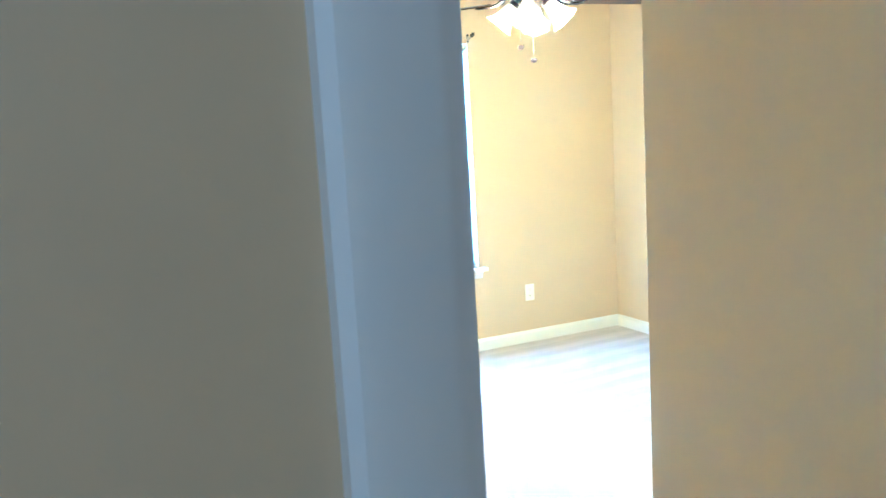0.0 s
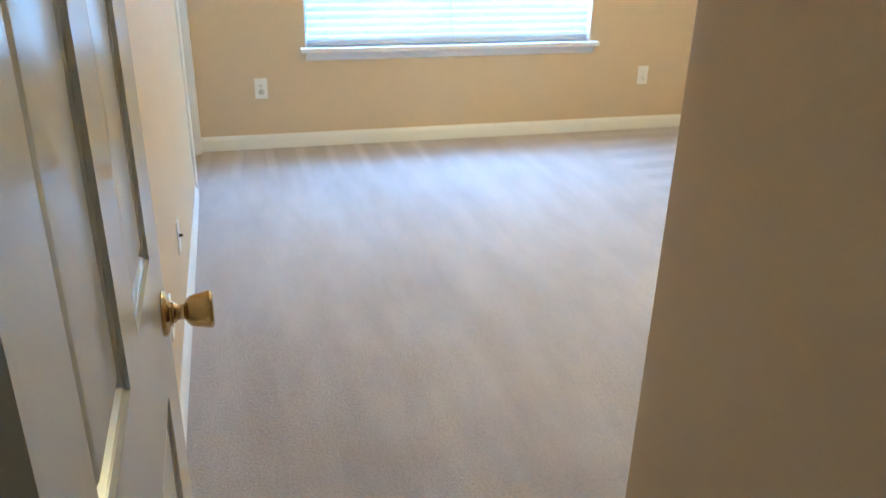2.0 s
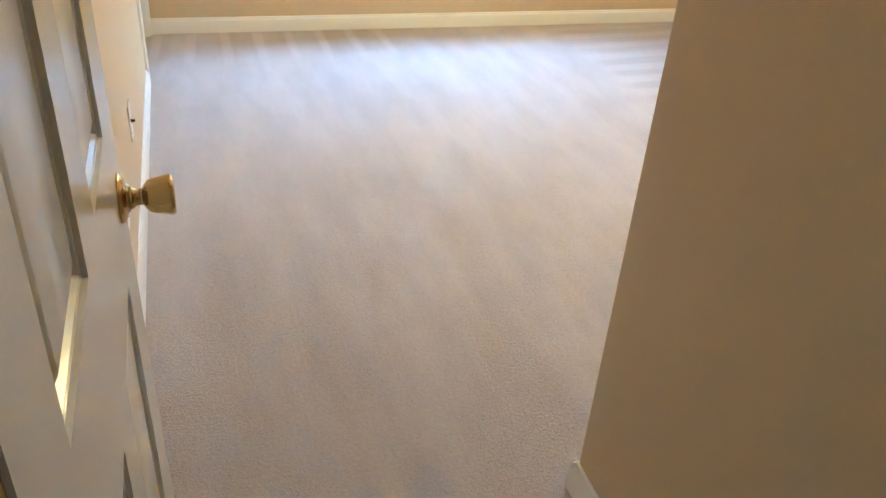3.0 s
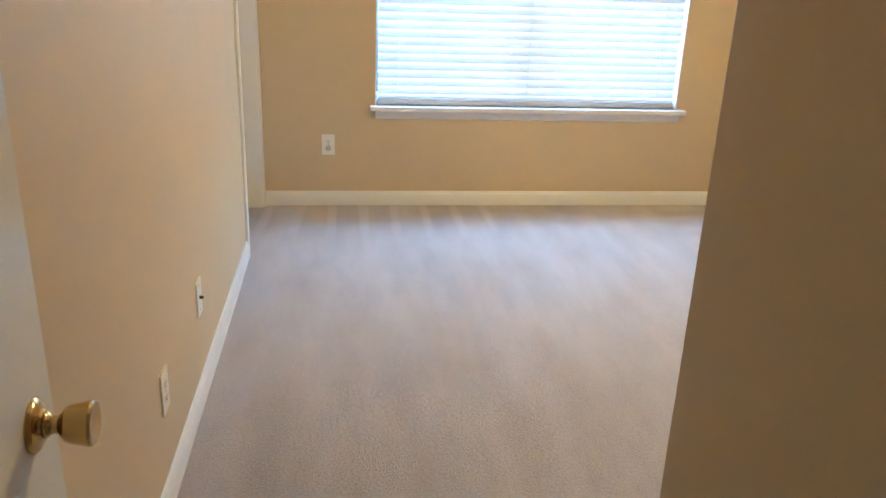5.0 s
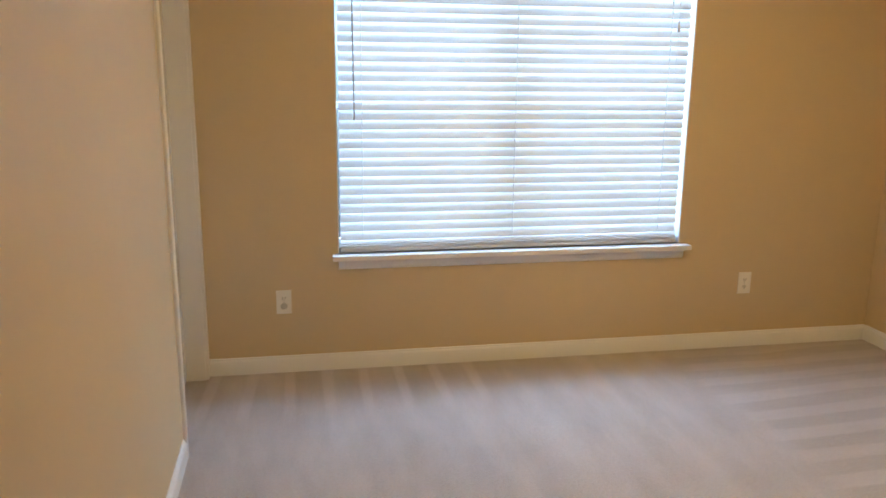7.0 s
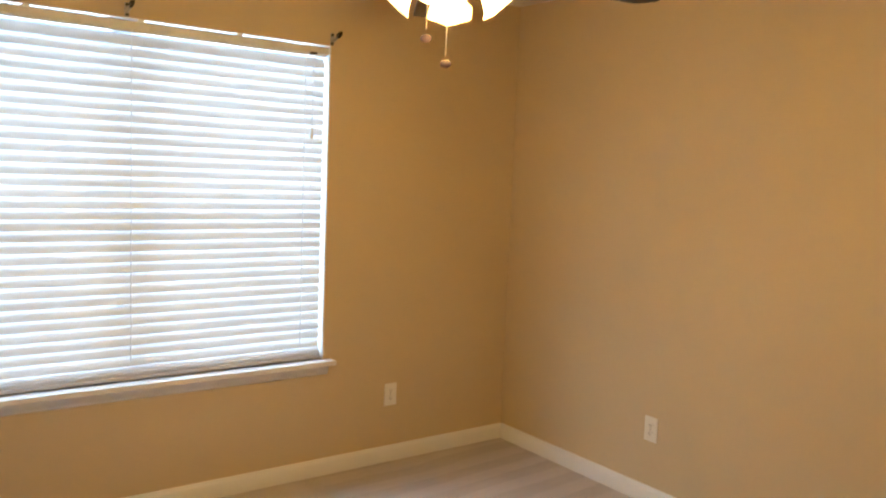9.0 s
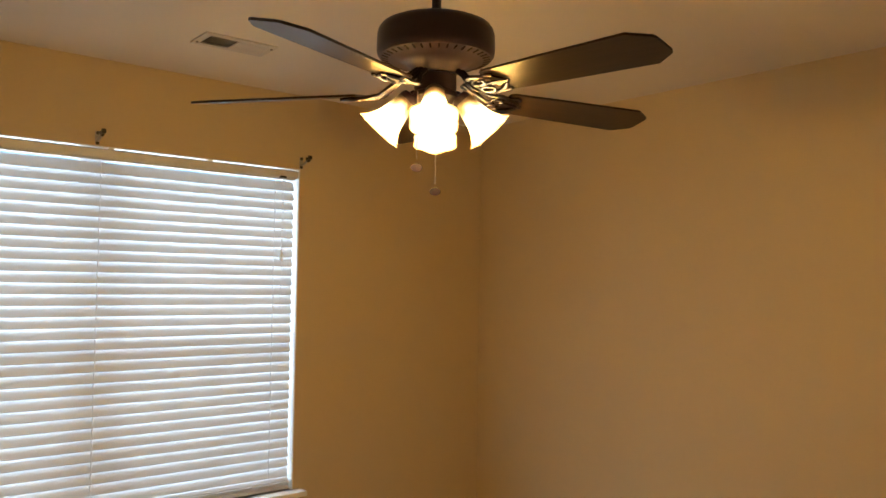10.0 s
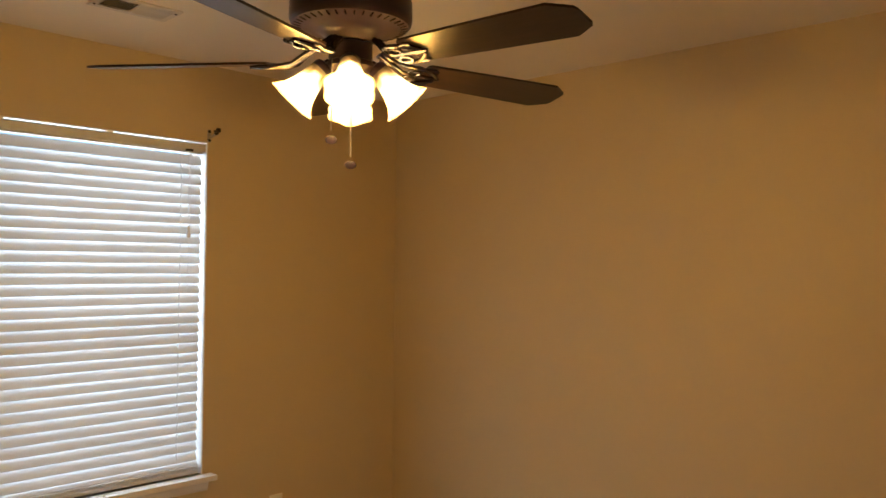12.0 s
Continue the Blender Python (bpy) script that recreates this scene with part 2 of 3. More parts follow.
def glass_material():
    m, nt, bsdf = material("window_glass")
    out = nt.nodes["Material Output"]
    clear = nt.nodes.new("ShaderNodeBsdfTransparent")
    clear.inputs["Color"].default_value = (0.96, 0.98, 0.98, 1)
    gloss = nt.nodes.new("ShaderNodeBsdfGlossy")
    gloss.inputs["Roughness"].default_value = 0.02
    fr = nt.nodes.new("ShaderNodeFresnel")
    fr.inputs["IOR"].default_value = 1.45
    mix = nt.nodes.new("ShaderNodeMixShader")
    link(nt, fr.outputs[0], mix.inputs[0])
    link(nt, clear.outputs[0], mix.inputs[1])
    link(nt, gloss.outputs[0], mix.inputs[2])
    link(nt, mix.outputs[0], out.inputs["Surface"])
    return m


GLASS = glass_material()


# ---- mesh helpers ----
def box(bm, x0, x1, y0, y1, z0, z1):
    vs = [bm.verts.new(p) for p in ((x0, y0, z0), (x1, y0, z0), (x1, y1, z0), (x0, y1, z0),
                                    (x0, y0, z1), (x1, y0, z1), (x1, y1, z1), (x0, y1, z1))]
    for f in ((3, 2, 1, 0), (4, 5, 6, 7), (0, 1, 5, 4), (1, 2, 6, 5), (2, 3, 7, 6), (3, 0, 4, 7)):
        bm.faces.new([vs[i] for i in f])
    return vs


def bevelled(bm, width, segments=2, limit=40):
    edges = [e for e in bm.edges if len(e.link_faces) == 2 and e.calc_face_angle(0) > radians(limit)]
    bmesh.ops.bevel(bm, geom=edges, offset=width, segments=segments, profile=0.5, affect="EDGES")
    return bm


def lathe(bm, rings, steps=24, caps=True, centre=(0, 0), wave=None):
    """rings: (radius, height) from one end to the other, turned about z. wave(angle) scales the radius of rings flagged with a third value."""
    rows = []
    for ring in rings:
        r, z = ring[:2]
        amount = ring[2] if len(ring) > 2 else 0.0
        row = []
        for k in range(steps):
            a = 2 * math.pi * k / steps
            s = 1 + (wave(a) * amount if wave else 0)
            row.append(bm.verts.new((centre[0] + r * s * math.cos(a), centre[1] + r * s * math.sin(a), z)))
        rows.append(row)
    for lo_row, hi_row in zip(rows, rows[1:]):
        for k in range(steps):
            j = (k + 1) % steps
            bm.faces.new((lo_row[k], lo_row[j], hi_row[j], hi_row[k]))
    if caps:
        bm.faces.new(rows[0][::-1])
        bm.faces.new(rows[-1])
    return bm


def tube(bm, points, radius, steps=8):
    """A round bar along a polyline."""
    rows = []
    for i, p in enumerate(points):
        a = Vector(points[max(i - 1, 0)])
        b = Vector(points[min(i + 1, len(points) - 1)])
        d = (b - a).normalized()
        side = d.cross(Vector((0, 0, 1)) if abs(d.z) < 0.9 else Vector((1, 0, 0))).normalized()
        up = side.cross(d)
        r = radius[i] if isinstance(radius, (list, tuple)) else radius
        rows.append([bm.verts.new(Vector(p) + side * r * math.cos(2 * math.pi * k / steps) + up * r * math.sin(2 * math.pi * k / steps))
                     for k in range(steps)])
    for lo_row, hi_row in zip(rows, rows[1:]):
        for k in range(steps):
            j = (k + 1) % steps
            bm.faces.new((lo_row[k], lo_row[j], hi_row[j], hi_row[k]))
    bm.faces.new(rows[0][::-1])
    bm.faces.new(rows[-1])
    return bm


def extrude_profile(bm, profile, start, end, along):
    """A moulding: profile of (out, up) points swept from start to end. along: 'x' or 'y'; start, end are (x, y, z) of the
    profile's origin, and out is measured to the side given by the sign in along, such as 'x-' (outwards is -y) or 'y+' (outwards is +x)."""
    sign = -1 if along[1] == "-" else 1
    rows = []
    for p in (start, end):
        row = []
        for out, up in profile:
            if along[0] == "x":
                row.append(bm.verts.new((p[0], p[1] + sign * out, p[2] + up)))
            elif along[0] == "y":
                row.append(bm.verts.new((p[0] + sign * out, p[1], p[2] + up)))
        rows.append(row)
    n = len(profile)
    for k in range(n):
        j = (k + 1) % n
        bm.faces.new((rows[0][k], rows[0][j], rows[1][j], rows[1][k]))
    bm.faces.new(rows[0][::-1])
    bm.faces.new(rows[1])
    return bm


def finish(bm, name, mat, smooth=None):
    bmesh.ops.recalc_face_normals(bm, faces=bm.faces[:])
    mesh = bpy.data.meshes.new(name)
    bm.to_mesh(mesh)
    bm.free()
    mesh.materials.append(mat)
    if smooth is not None:
        for poly in mesh.polygons:
            poly.use_smooth = True
        mesh.set_sharp_from_angle(angle=radians(smooth))
    return mesh


def part(name, bm, mat, parent=None, label="", at=None, smooth=None):
    """Links a bmesh as one mesh object under a thing or a part."""
    mesh = bm if isinstance(bm, bpy.types.Mesh) else finish(bm, name, mat, smooth)
    ob = new(name, mesh)
    if parent is not None:
        ob.parent = parent
    if at is not None:
        ob.matrix_basis = at
    return tagged(ob, label=label)


def thing(name, label, category, m=None, group="", kind=""):
    ob = new(name)
    ob.empty_display_size = 0.05
    if m is not None:
        ob.matrix_basis = m
    return tagged(ob, label=label, category=category, group=group, kind=kind)


def structure(name, bm, mat, label="", category="", smooth=None):
    return tagged(new(name, finish(bm, name, mat, smooth)), label=label, category=category, kind="structure")


def wall_with_hole(bm, axis, a0, a1, d0, d1, h0, h1, hole):
    """A wall along axis from a0 to a1, d0 to d1 thick, with a hole (p0, p1, q0, q1)."""
    p0, p1, q0, q1 = hole
    pieces = [(a0, p0, h0, h1), (p1, a1, h0, h1), (p0, p1, q1, h1)]
    if q0 > h0:
        pieces.append((p0, p1, h0, q0))
    for s0, s1, z0, z1 in pieces:
        if s1 - s0 > 1e-4:
            if axis == "x":
                box(bm, s0, s1, d0, d1, z0, z1)
            else:
                box(bm, d0, d1, s0, s1, z0, z1)
    bmesh.ops.remove_doubles(bm, verts=bm.verts[:], dist=1e-4)
    return bm


# ---- the room's shell ----
bm = bmesh.new()
box(bm, -0.9, EAST + 0.12, -1.3, NORTH + 0.20, -0.10, 0.0)
structure("floor", bm, CARPET, "beige-grey cut-pile carpet with vacuum strokes", "carpet")

bm = bmesh.new()
box(bm, -1.0, EAST + 0.12, -1.42, NORTH + 0.20, CEIL, CEIL + 0.12)
structure("ceiling", bm, CEILING, "off-white lightly textured painted ceiling", "ceiling")

bm = bmesh.new()
wall_with_hole(bm, "x", -0.12, EAST + 0.12, NORTH, NORTH + 0.10, 0.0, CEIL, WIN)
wall_with_hole(bm, "x", -0.12, EAST + 0.12, NORTH + 0.10, NORTH + 0.20, 0.0, CEIL, (WIN[0] - 0.03, WIN[1] + 0.03, WIN[2], WIN[3] + 0.045))
structure("wall_north", bm, WALL, "tan painted window wall", "wall")

bm = bmesh.new()
wall_with_hole(bm, "y", DOORWALL[1], NORTH, -0.115, 0.0, 0.0, CEIL, (4.212, 4.952, 0.0, 2.05))
structure("wall_west", bm, WALL, "tan painted wall with a white door beside the window wall", "wall")

bm = bmesh.new()
box(bm, EAST, EAST + 0.12, SOUTH, NORTH, 0.0, CEIL)
structure("wall_east", bm, WALL, "plain tan painted wall", "wall")

# the bullnose corner where the passage opens into the room
bm = bmesh.new()
vs = box(bm, ENTRY, EAST, SOUTH - 0.115, SOUTH, 0.0, CEIL)
corner = [e for e in bm.edges if all(abs(v.co.x - ENTRY) < 1e-5 and abs(v.co.y - SOUTH) < 1e-5 for v in e.verts)]
bmesh.ops.bevel(bm, geom=corner, offset=0.006, segments=3, profile=0.5, affect="EDGES")
structure("wall_south", bm, WALL, "tan painted wall ending in a slightly rounded corner", "wall", 50)

bm = bmesh.new()
box(bm, ENTRY, ENTRY + 0.115, DOORWALL[1], SOUTH - 0.115, 0.0, CEIL)
structure("wall_passage", bm, WALL, "tan painted wall of the short entry passage", "wall")

bm = bmesh.new()
wall_with_hole(bm, "x", -0.9, EAST + 0.12, DOORWALL[0], DOORWALL[1], 0.0, CEIL, (JAMB_L - 0.018, JAMB_R + 0.018, 0.0, 2.055))
structure("wall_entrance", bm, WALL, "tan painted wall with the entrance doorway", "wall")

for name, dims in (("wall_hall_south", (-0.9, EAST + 0.12, -1.42, -1.3)), ("wall_hall_west", (-1.0, -0.9, -1.42, DOORWALL[1])),
                   ("wall_hall_east", (1.9, 2.0, -1.3, DOORWALL[0])), ("wall_east_closing", (EAST, EAST + 0.12, DOORWALL[1], SOUTH))):
    bm = bmesh.new()
    box(bm, *dims, 0.0, CEIL)
    structure(name, bm, WALL, "plain tan painted hall wall", "wall")

# the small room behind the closed white door
bm = bmesh.new()
box(bm, -0.9, -0.80, DOORWALL[1], NORTH + 0.20, 0.0, CEIL)
structure("wall_closet", bm, WALL, "plain tan closet wall", "wall")
bm = bmesh.new()
box(bm, -0.8, -0.12, NORTH, NORTH + 0.20, 0.0, CEIL)
structure("wall_closet_north", bm, WALL, "plain tan closet wall", "wall")

# ---- baseboards ----
BASE = [(0, 0), (0.014, 0), (0.014, 0.062), (0.011, 0.070), (0.007, 0.075), (0.006, 0.081), (0.003, 0.084), (0, 0.084)]
for name, start, end, along in (
        ("baseboard_north", (0.016, NORTH, 0.0), (EAST, NORTH, 0.0), "x-"),
        ("baseboard_east", (EAST, SOUTH, 0.0), (EAST, NORTH - 0.014, 0.0), "y-"),
        ("baseboard_west", (0.0, 0.72, 0.0), (0.0, 4.148, 0.0), "y+"),
        ("baseboard_south", (ENTRY - 0.013, SOUTH, 0.0), (EAST - 0.014, SOUTH, 0.0), "x+"),
        ("baseboard_passage", (ENTRY, 0.64, 0.0), (ENTRY, SOUTH + 0.013, 0.0), "y-")):
    bm = bmesh.new()
    extrude_profile(bm, BASE, start, end, along)
    structure(name, bm, TRIM, "white painted wooden baseboard with a moulded top", "baseboard", 25)

# ---- casings and jambs ----
CASING = [(0, 0), (0.057, 0), (0.057, 0.010), (0.052, 0.015), (0.040, 0.016), (0.030, 0.013), (0.014, 0.012), (0.008, 0.009), (0, 0.006)]


def casing_leg(bm, x, y, z0, z1, across, out):
    """A door casing leg: profile across the wall (unit vector across) and standing out from it (unit vector out)."""
    rows = []
    for z in (z0, z1):
        rows.append([bm.verts.new((x + across[0] * u + out[0] * v, y + across[1] * u + out[1] * v, z)) for u, v in CASING])
    n = len(CASING)
    for k in range(n):
        j = (k + 1) % n
        bm.faces.new((rows[0][k], rows[0][j], rows[1][j], rows[1][k]))
    bm.faces.new(rows[0][::-1])
    bm.faces.new(rows[1])


def trim_piece(name, x, y, z0, z1, across, out):
    bm = bmesh.new()
    casing_leg(bm, x, y, z0, z1, across, out)
    return structure(name, bm, TRIM, "white painted door casing", "trim", 25)


def jamb_set(name, boxes):
    bm = bmesh.new()
    for b in boxes:
        box(bm, *b)
    return structure(name, bm, TRIM, "white painted door jamb with a stop", "trim")


Y0, Y1 = DOORWALL
trim_piece("trim_entrance_hall_west", JAMB_L + 0.005, Y0, 0.0, 2.10, (-1, 0), (0, -1))
trim_piece("trim_entrance_hall_east", JAMB_R, Y0, 0.0, 2.10, (1, 0), (0, -1))
trim_piece("trim_entrance_room_west", JAMB_L - 0.004, Y1, 0.0, 2.10, (-1, 0), (0, 1))
trim_piece("trim_entrance_room_east", JAMB_R + 0.004, Y1, 0.0, 2.10, (1, 0), (0, 1))
jamb_set("trim_entrance_jamb", [(JAMB_L - 0.018, JAMB_L, Y0 - 0.002, Y1 + 0.002, 0.0, 2.055), (JAMB_R, JAMB_R + 0.018, Y0 - 0.002, Y1 + 0.002, 0.0, 2.055),
                                (JAMB_L, JAMB_R, Y0 - 0.002, Y1 + 0.002, 2.037, 2.055), (JAMB_L, JAMB_L + 0.011, Y0 + 0.035, Y0 + 0.072, 0.0, 2.037),
                                (JAMB_R - 0.011, JAMB_R, Y0 + 0.035, Y0 + 0.072, 0.0, 2.037)])
for name, y, out in (("trim_entrance_head_hall", Y0, -1), ("trim_entrance_head_room", Y1, 1)):
    bm = bmesh.new()
    extrude_profile(bm, [(0, 0), (0.006, 0), (0.012, 0.014), (0.016, 0.040), (0.010, 0.057), (0, 0.057)],
                    (JAMB_L - 0.055, y, 2.10 - 0.061), (JAMB_R + 0.055, y, 2.10 - 0.061), "x-" if out < 0 else "x+")
    structure(name, bm, TRIM, "white painted door head casing", "trim", 25)

# door in the west wall, by the window wall
trim_piece("trim_side_door_near", 0.0, 4.207, 0.0, 2.107, (0, -1), (1, 0))
bm = bmesh.new()
box(bm, 0.0, 0.015, 4.952, NORTH, 0.0, 2.107)
bevelled(bm, 0.003, 2)
structure("trim_side_door_far", bm, TRIM, "narrow white painted door casing against the window wall", "trim", 30)
bm = bmesh.new()
extrude_profile(bm, [(0, 0), (0.006, 0), (0.012, 0.014), (0.016, 0.040), (0.010, 0.057), (0, 0.057)], (0.0, 4.207, 2.05), (0.0, 4.952, 2.05), "y+")
structure("trim_side_door_head", bm, TRIM, "white painted door head casing", "trim", 25)
jamb_set("trim_side_door_jamb", [(-0.118, 0.002, 4.205, 4.223, 0.0, 2.05), (-0.118, 0.002, 4.940, 4.956, 0.0, 2.05), (-0.118, 0.002, 4.223, 4.940, 2.032, 2.052)])


# ---- doors ----
def panelled_face(bm, width, height, panels, x, sign, depth=0.013):
    """One face of a panelled door in the plane x: y runs 0 to width, z 0 to height. panels: (y0, y1, z0, z1). Stiles and rails are
    flush, each panel is sunk with a moulded edge and a raised field."""
    ys = sorted({0.0, width, *[p[0] for p in panels], *[p[1] for p in panels]})
    zs = sorted({0.0, height, *[p[2] for p in panels], *[p[3] for p in panels]})
    for y0, y1 in zip(ys, ys[1:]):
        for z0, z1 in zip(zs, zs[1:]):
            cy, cz = (y0 + y1) / 2, (z0 + z1) / 2
            if any(p[0] < cy < p[1] and p[2] < cz < p[3] for p in panels):
                continue
            bm.faces.new([bm.verts.new((x, a, b)) for a, b in ((y0, z0), (y1, z0), (y1, z1), (y0, z1))])
    for y0, y1, z0, z1 in panels:
        levels = [(0.0, 0.0), (0.002, -0.005), (0.007, -0.006), (0.012, -depth), (0.020, -depth), (0.034, -0.0045), (0.036, -0.004)]
        rows = []
        for inset, lift in levels:
            rows.append([bm.verts.new((x + sign * lift, a, b)) for a, b in
                         ((y0 + inset, z0 + inset), (y1 - inset, z0 + inset), (y1 - inset, z1 - inset), (y0 + inset, z1 - inset))])
        for r0, r1 in zip(rows, rows[1:]):
            for k in range(4):
                j = (k + 1) % 4
                bm.faces.new((r0[k], r0[j], r1[j], r1[k]))
        bm.faces.new(rows[-1])


def door_slab(width, height, thick):
    panels = []
    for y0, y1 in ((0.122, 0.328), (width - 0.335 + 0.005, width - 0.135)):
        panels += [(y0, y1, 0.215, 0.755), (y0, y1, 0.962, 1.545), (y0, y1, 1.655, 1.885)]
    bm = bmesh.new()
    panelled_face(bm, width, height, panels, 0.0, 1)
    panelled_face(bm, width, height, panels, -thick, -1)
    for a, b in (((0, 0), (width, 0)), ((width, 0), (width, height)), ((width, height), (0, height)), ((0, height), (0, 0))):
        bm.faces.new([bm.verts.new(p) for p in ((0, *a), (0, *b), (-thick, *b), (-thick, *a))])
    bmesh.ops.remove_doubles(bm, verts=bm.verts[:], dist=1e-5)
    return bm


def door_knob(parent, at):
    """Brass tulip knob, its axis along local z, on a round rosette."""
    bm = bmesh.new()
    lathe(bm, [(0.0335, 0.0), (0.0335, 0.002), (0.031, 0.0055), (0.026, 0.008), (0.020, 0.010), (0.018, 0.013)], 32)
    rosette = part("rosette", bm, BRASS, parent, "", at, 35)
    bm = bmesh.new()
    lathe(bm, [(0.015, 0.012), (0.0155, 0.016), (0.012, 0.019), (0.0105, 0.024), (0.0115, 0.029), (0.016, 0.032), (0.0215, 0.037),
               (0.0235, 0.043), (0.0255, 0.054), (0.0275, 0.063), (0.0275, 0.066), (0.025, 0.069), (0.018, 0.067), (0.010, 0.0645), (0.004, 0.064)], 36)
    part("knob", bm, BRASS, parent, "polished brass tulip-shaped knob", at, 35)
    return rosette


DW, DH, DT = 0.762, 2.025, 0.035
open_door = thing("door", "white six-panel door standing open against the wall, with a brass knob", "door",
                  pose(0.112, 0.676, 0.012, 0, 0, 0.9), kind="structure")
part("door_slab", door_slab(DW, DH, DT), DOOR, open_door, smooth=30)
door_knob(open_door, pose(0.0, 0.698, 0.845, 0, 90, 0))
bm = bmesh.new()
box(bm, -0.030, -0.005, DW - 0.001, DW + 0.0015, 0.817, 0.874)
part("latch_plate", bm, CAP, open_door, "brass latch plate")
for z in (0.18, 1.0, 1.80):
    bm = bmesh.new()
    lathe(bm, [(0.006, z), (0.006, z + 0.088), (0.004, z + 0.092)], 10, centre=(-0.030, -0.009))
    box(bm, -0.034, -0.004, -0.0015, 0.0005, z, z + 0.088)
    part("hinge", bm, BRASS, open_door, "brass butt hinge")

side_door = thing("door", "white panelled door, closed, recessed in its jamb", "door", pose(-0.088, 4.225, 0.010), kind="structure")
part("door_slab", door_slab(0.712, 2.018, 0.030), DOOR, side_door, smooth=30)

# ---- window ----
X0, X1, Z0, Z1 = WIN
bm = bmesh.new()
# drywall returns are part of the wall; stool and apron
vs = [(X0 - 0.028, -0.062), (X1 + 0.040, -0.062), (X1 + 0.040, 0.0), (X1, 0.0), (X1, 0.127), (X0, 0.127), (X0, 0.0), (X0 - 0.028, 0.0)]
lo_ring = [bm.verts.new((x, NORTH + y, Z0 - 0.022)) for x, y in vs]
hi_ring = [bm.verts.new((x, NORTH + y, Z0)) for x, y in vs]
for k in range(8):
    j = (k + 1) % 8
    bm.faces.new((lo_ring[k], lo_ring[j], hi_ring[j], hi_ring[k]))
bm.faces.new(lo_ring[::-1])
bm.faces.new(hi_ring)
bevelled(bm, 0.004, 2)
STOOL = bm

window = thing("window", "white vinyl double-hung twin window with closed blinds before it", "window", kind="structure")
part("window_sill", STOOL, TRIM, window, "white painted wooden stool", smooth=30)
bm = bmesh.new()
extrude_profile(bm, [(0, 0), (0.010, 0), (0.018, 0.012), (0.020, 0.030), (0.024, 0.040), (0.030, 0.046), (0.030, 0.052), (0, 0.052)],
                (X0 + 0.002, NORTH, Z0 - 0.074), (X1 + 0.018, NORTH, Z0 - 0.074), "x-")
part("apron", bm, TRIM, window, "white moulded apron below the sill", smooth=25)


for x0, x1, z0, z1 in ((X0, X0 + 0.005, Z0, Z1), (X1 - 0.005, X1, Z0, Z1), (X0 + 0.005, X1 - 0.005, Z1 - 0.005, Z1)):
    bm = bmesh.new()
    box(bm, x0, x1, NORTH + 0.001, NORTH + 0.127, z0 + 0.0005, z1)
    part("reveal", bm, TRIM, window, "white painted window reveal")


def window_unit(x0, x1):
    """A double-hung unit: frame, two sashes with panes."""
    Z1 = WIN[3] + 0.043
    y = NORTH + 0.128
    bm = bmesh.new()
    w = 0.014
    for b in ((x0, x0 + w, y, y + 0.055, Z0, Z1), (x1 - w, x1, y, y + 0.055, Z0, Z1), (x0 + w, x1 - w, y, y + 0.055, Z1 - w, Z1),
              (x0 + w, x1 - w, y, y + 0.055, Z0, Z0 + w)):
        box(bm, *b)
    part("window_frame", bm, VINYL, window)
    mid = 1.285
    for k, (z0, z1, dy) in enumerate(((Z0 + 0.015, mid + 0.018, 0.004), (mid - 0.018, Z1 - 0.015, 0.029))):
        bm = bmesh.new()
        a, b = x0 + 0.015, x1 - 0.015
        for s in ((a, a + 0.021, z0, z1), (b - 0.021, b, z0, z1), (a + 0.021, b - 0.021, z0, z0 + 0.034), (a + 0.021, b - 0.021, z1 - 0.034, z1)):
            box(bm, s[0], s[1], y + dy, y + dy + 0.022, s[2], s[3])
        sash = part("sash", bm, VINYL, window)
        bm = bmesh.new()
        box(bm, a + 0.019, b - 0.019, y + dy + 0.009, y + dy + 0.013, z0 + 0.032, z1 - 0.032)
        pane = part("pane", bm, GLASS, sash)
        pane.visible_shadow = False


window_unit(X0 - 0.028, 1.503)
window_unit(1.535, X1 + 0.028)
bm = bmesh.new()
box(bm, 1.503, 1.535, NORTH + 0.130, NORTH + 0.20, Z0, Z1)
bevelled(bm, 0.003, 1)
part("mullion", bm, VINYL, window, "wide white centre mullion")

# ---- blinds ----
blind = thing("window_blind", "white faux-wood horizontal blind, lowered and tilted nearly shut, glowing with daylight", "window blind",
              pose((X0 + X1) / 2, NORTH + 0.036, 0))
BW = X1 - X0 - 0.030
bm = bmesh.new()
box(bm, -BW / 2, BW / 2, -0.018, 0.028, 2.034, 2.068)
part("headrail", bm, VINYL, blind, "white steel headrail")
bm = bmesh.new()
extrude_profile(bm, [(0, 0), (0.006, 0.001), (0.008, 0.008), (0.007, 0.026), (0.009, 0.032), (0.006, 0.037), (0, 0.037)],
                (-BW / 2 - 0.006, -0.024, 2.0415), (BW / 2 + 0.006, -0.024, 2.0415), "x-")
part("valance", bm, VINYL, blind, "white moulded valance", smooth=25)
for x in (-0.40, 0.02, 0.44):
    bm = bmesh.new()
    box(bm, x - 0.012, x + 0.012, -0.033, 0.02, 2.0785, 2.088)
    part("valance_clip", bm, PLATE, blind, "clear valance clip")

SLAT_W, PITCH = 0.050, 0.0445
bm = bmesh.new()
rows = []
for i in range(7):
    u = -0.5 + i / 6
    rows.append((u * SLAT_W, 0.0035 * (1 - 4 * u * u)))
outline = [(a, b) for a, b in rows] + [(a, b - 0.0026) for a, b in rows[::-1]]
ends = [[bm.verts.new((sx, a, b)) for a, b in outline] for sx in (-BW / 2, BW / 2)]
for k in range(len(outline)):
    j = (k + 1) % len(outline)
    bm.faces.new((ends[0][k], ends[0][j], ends[1][j], ends[1][k]))
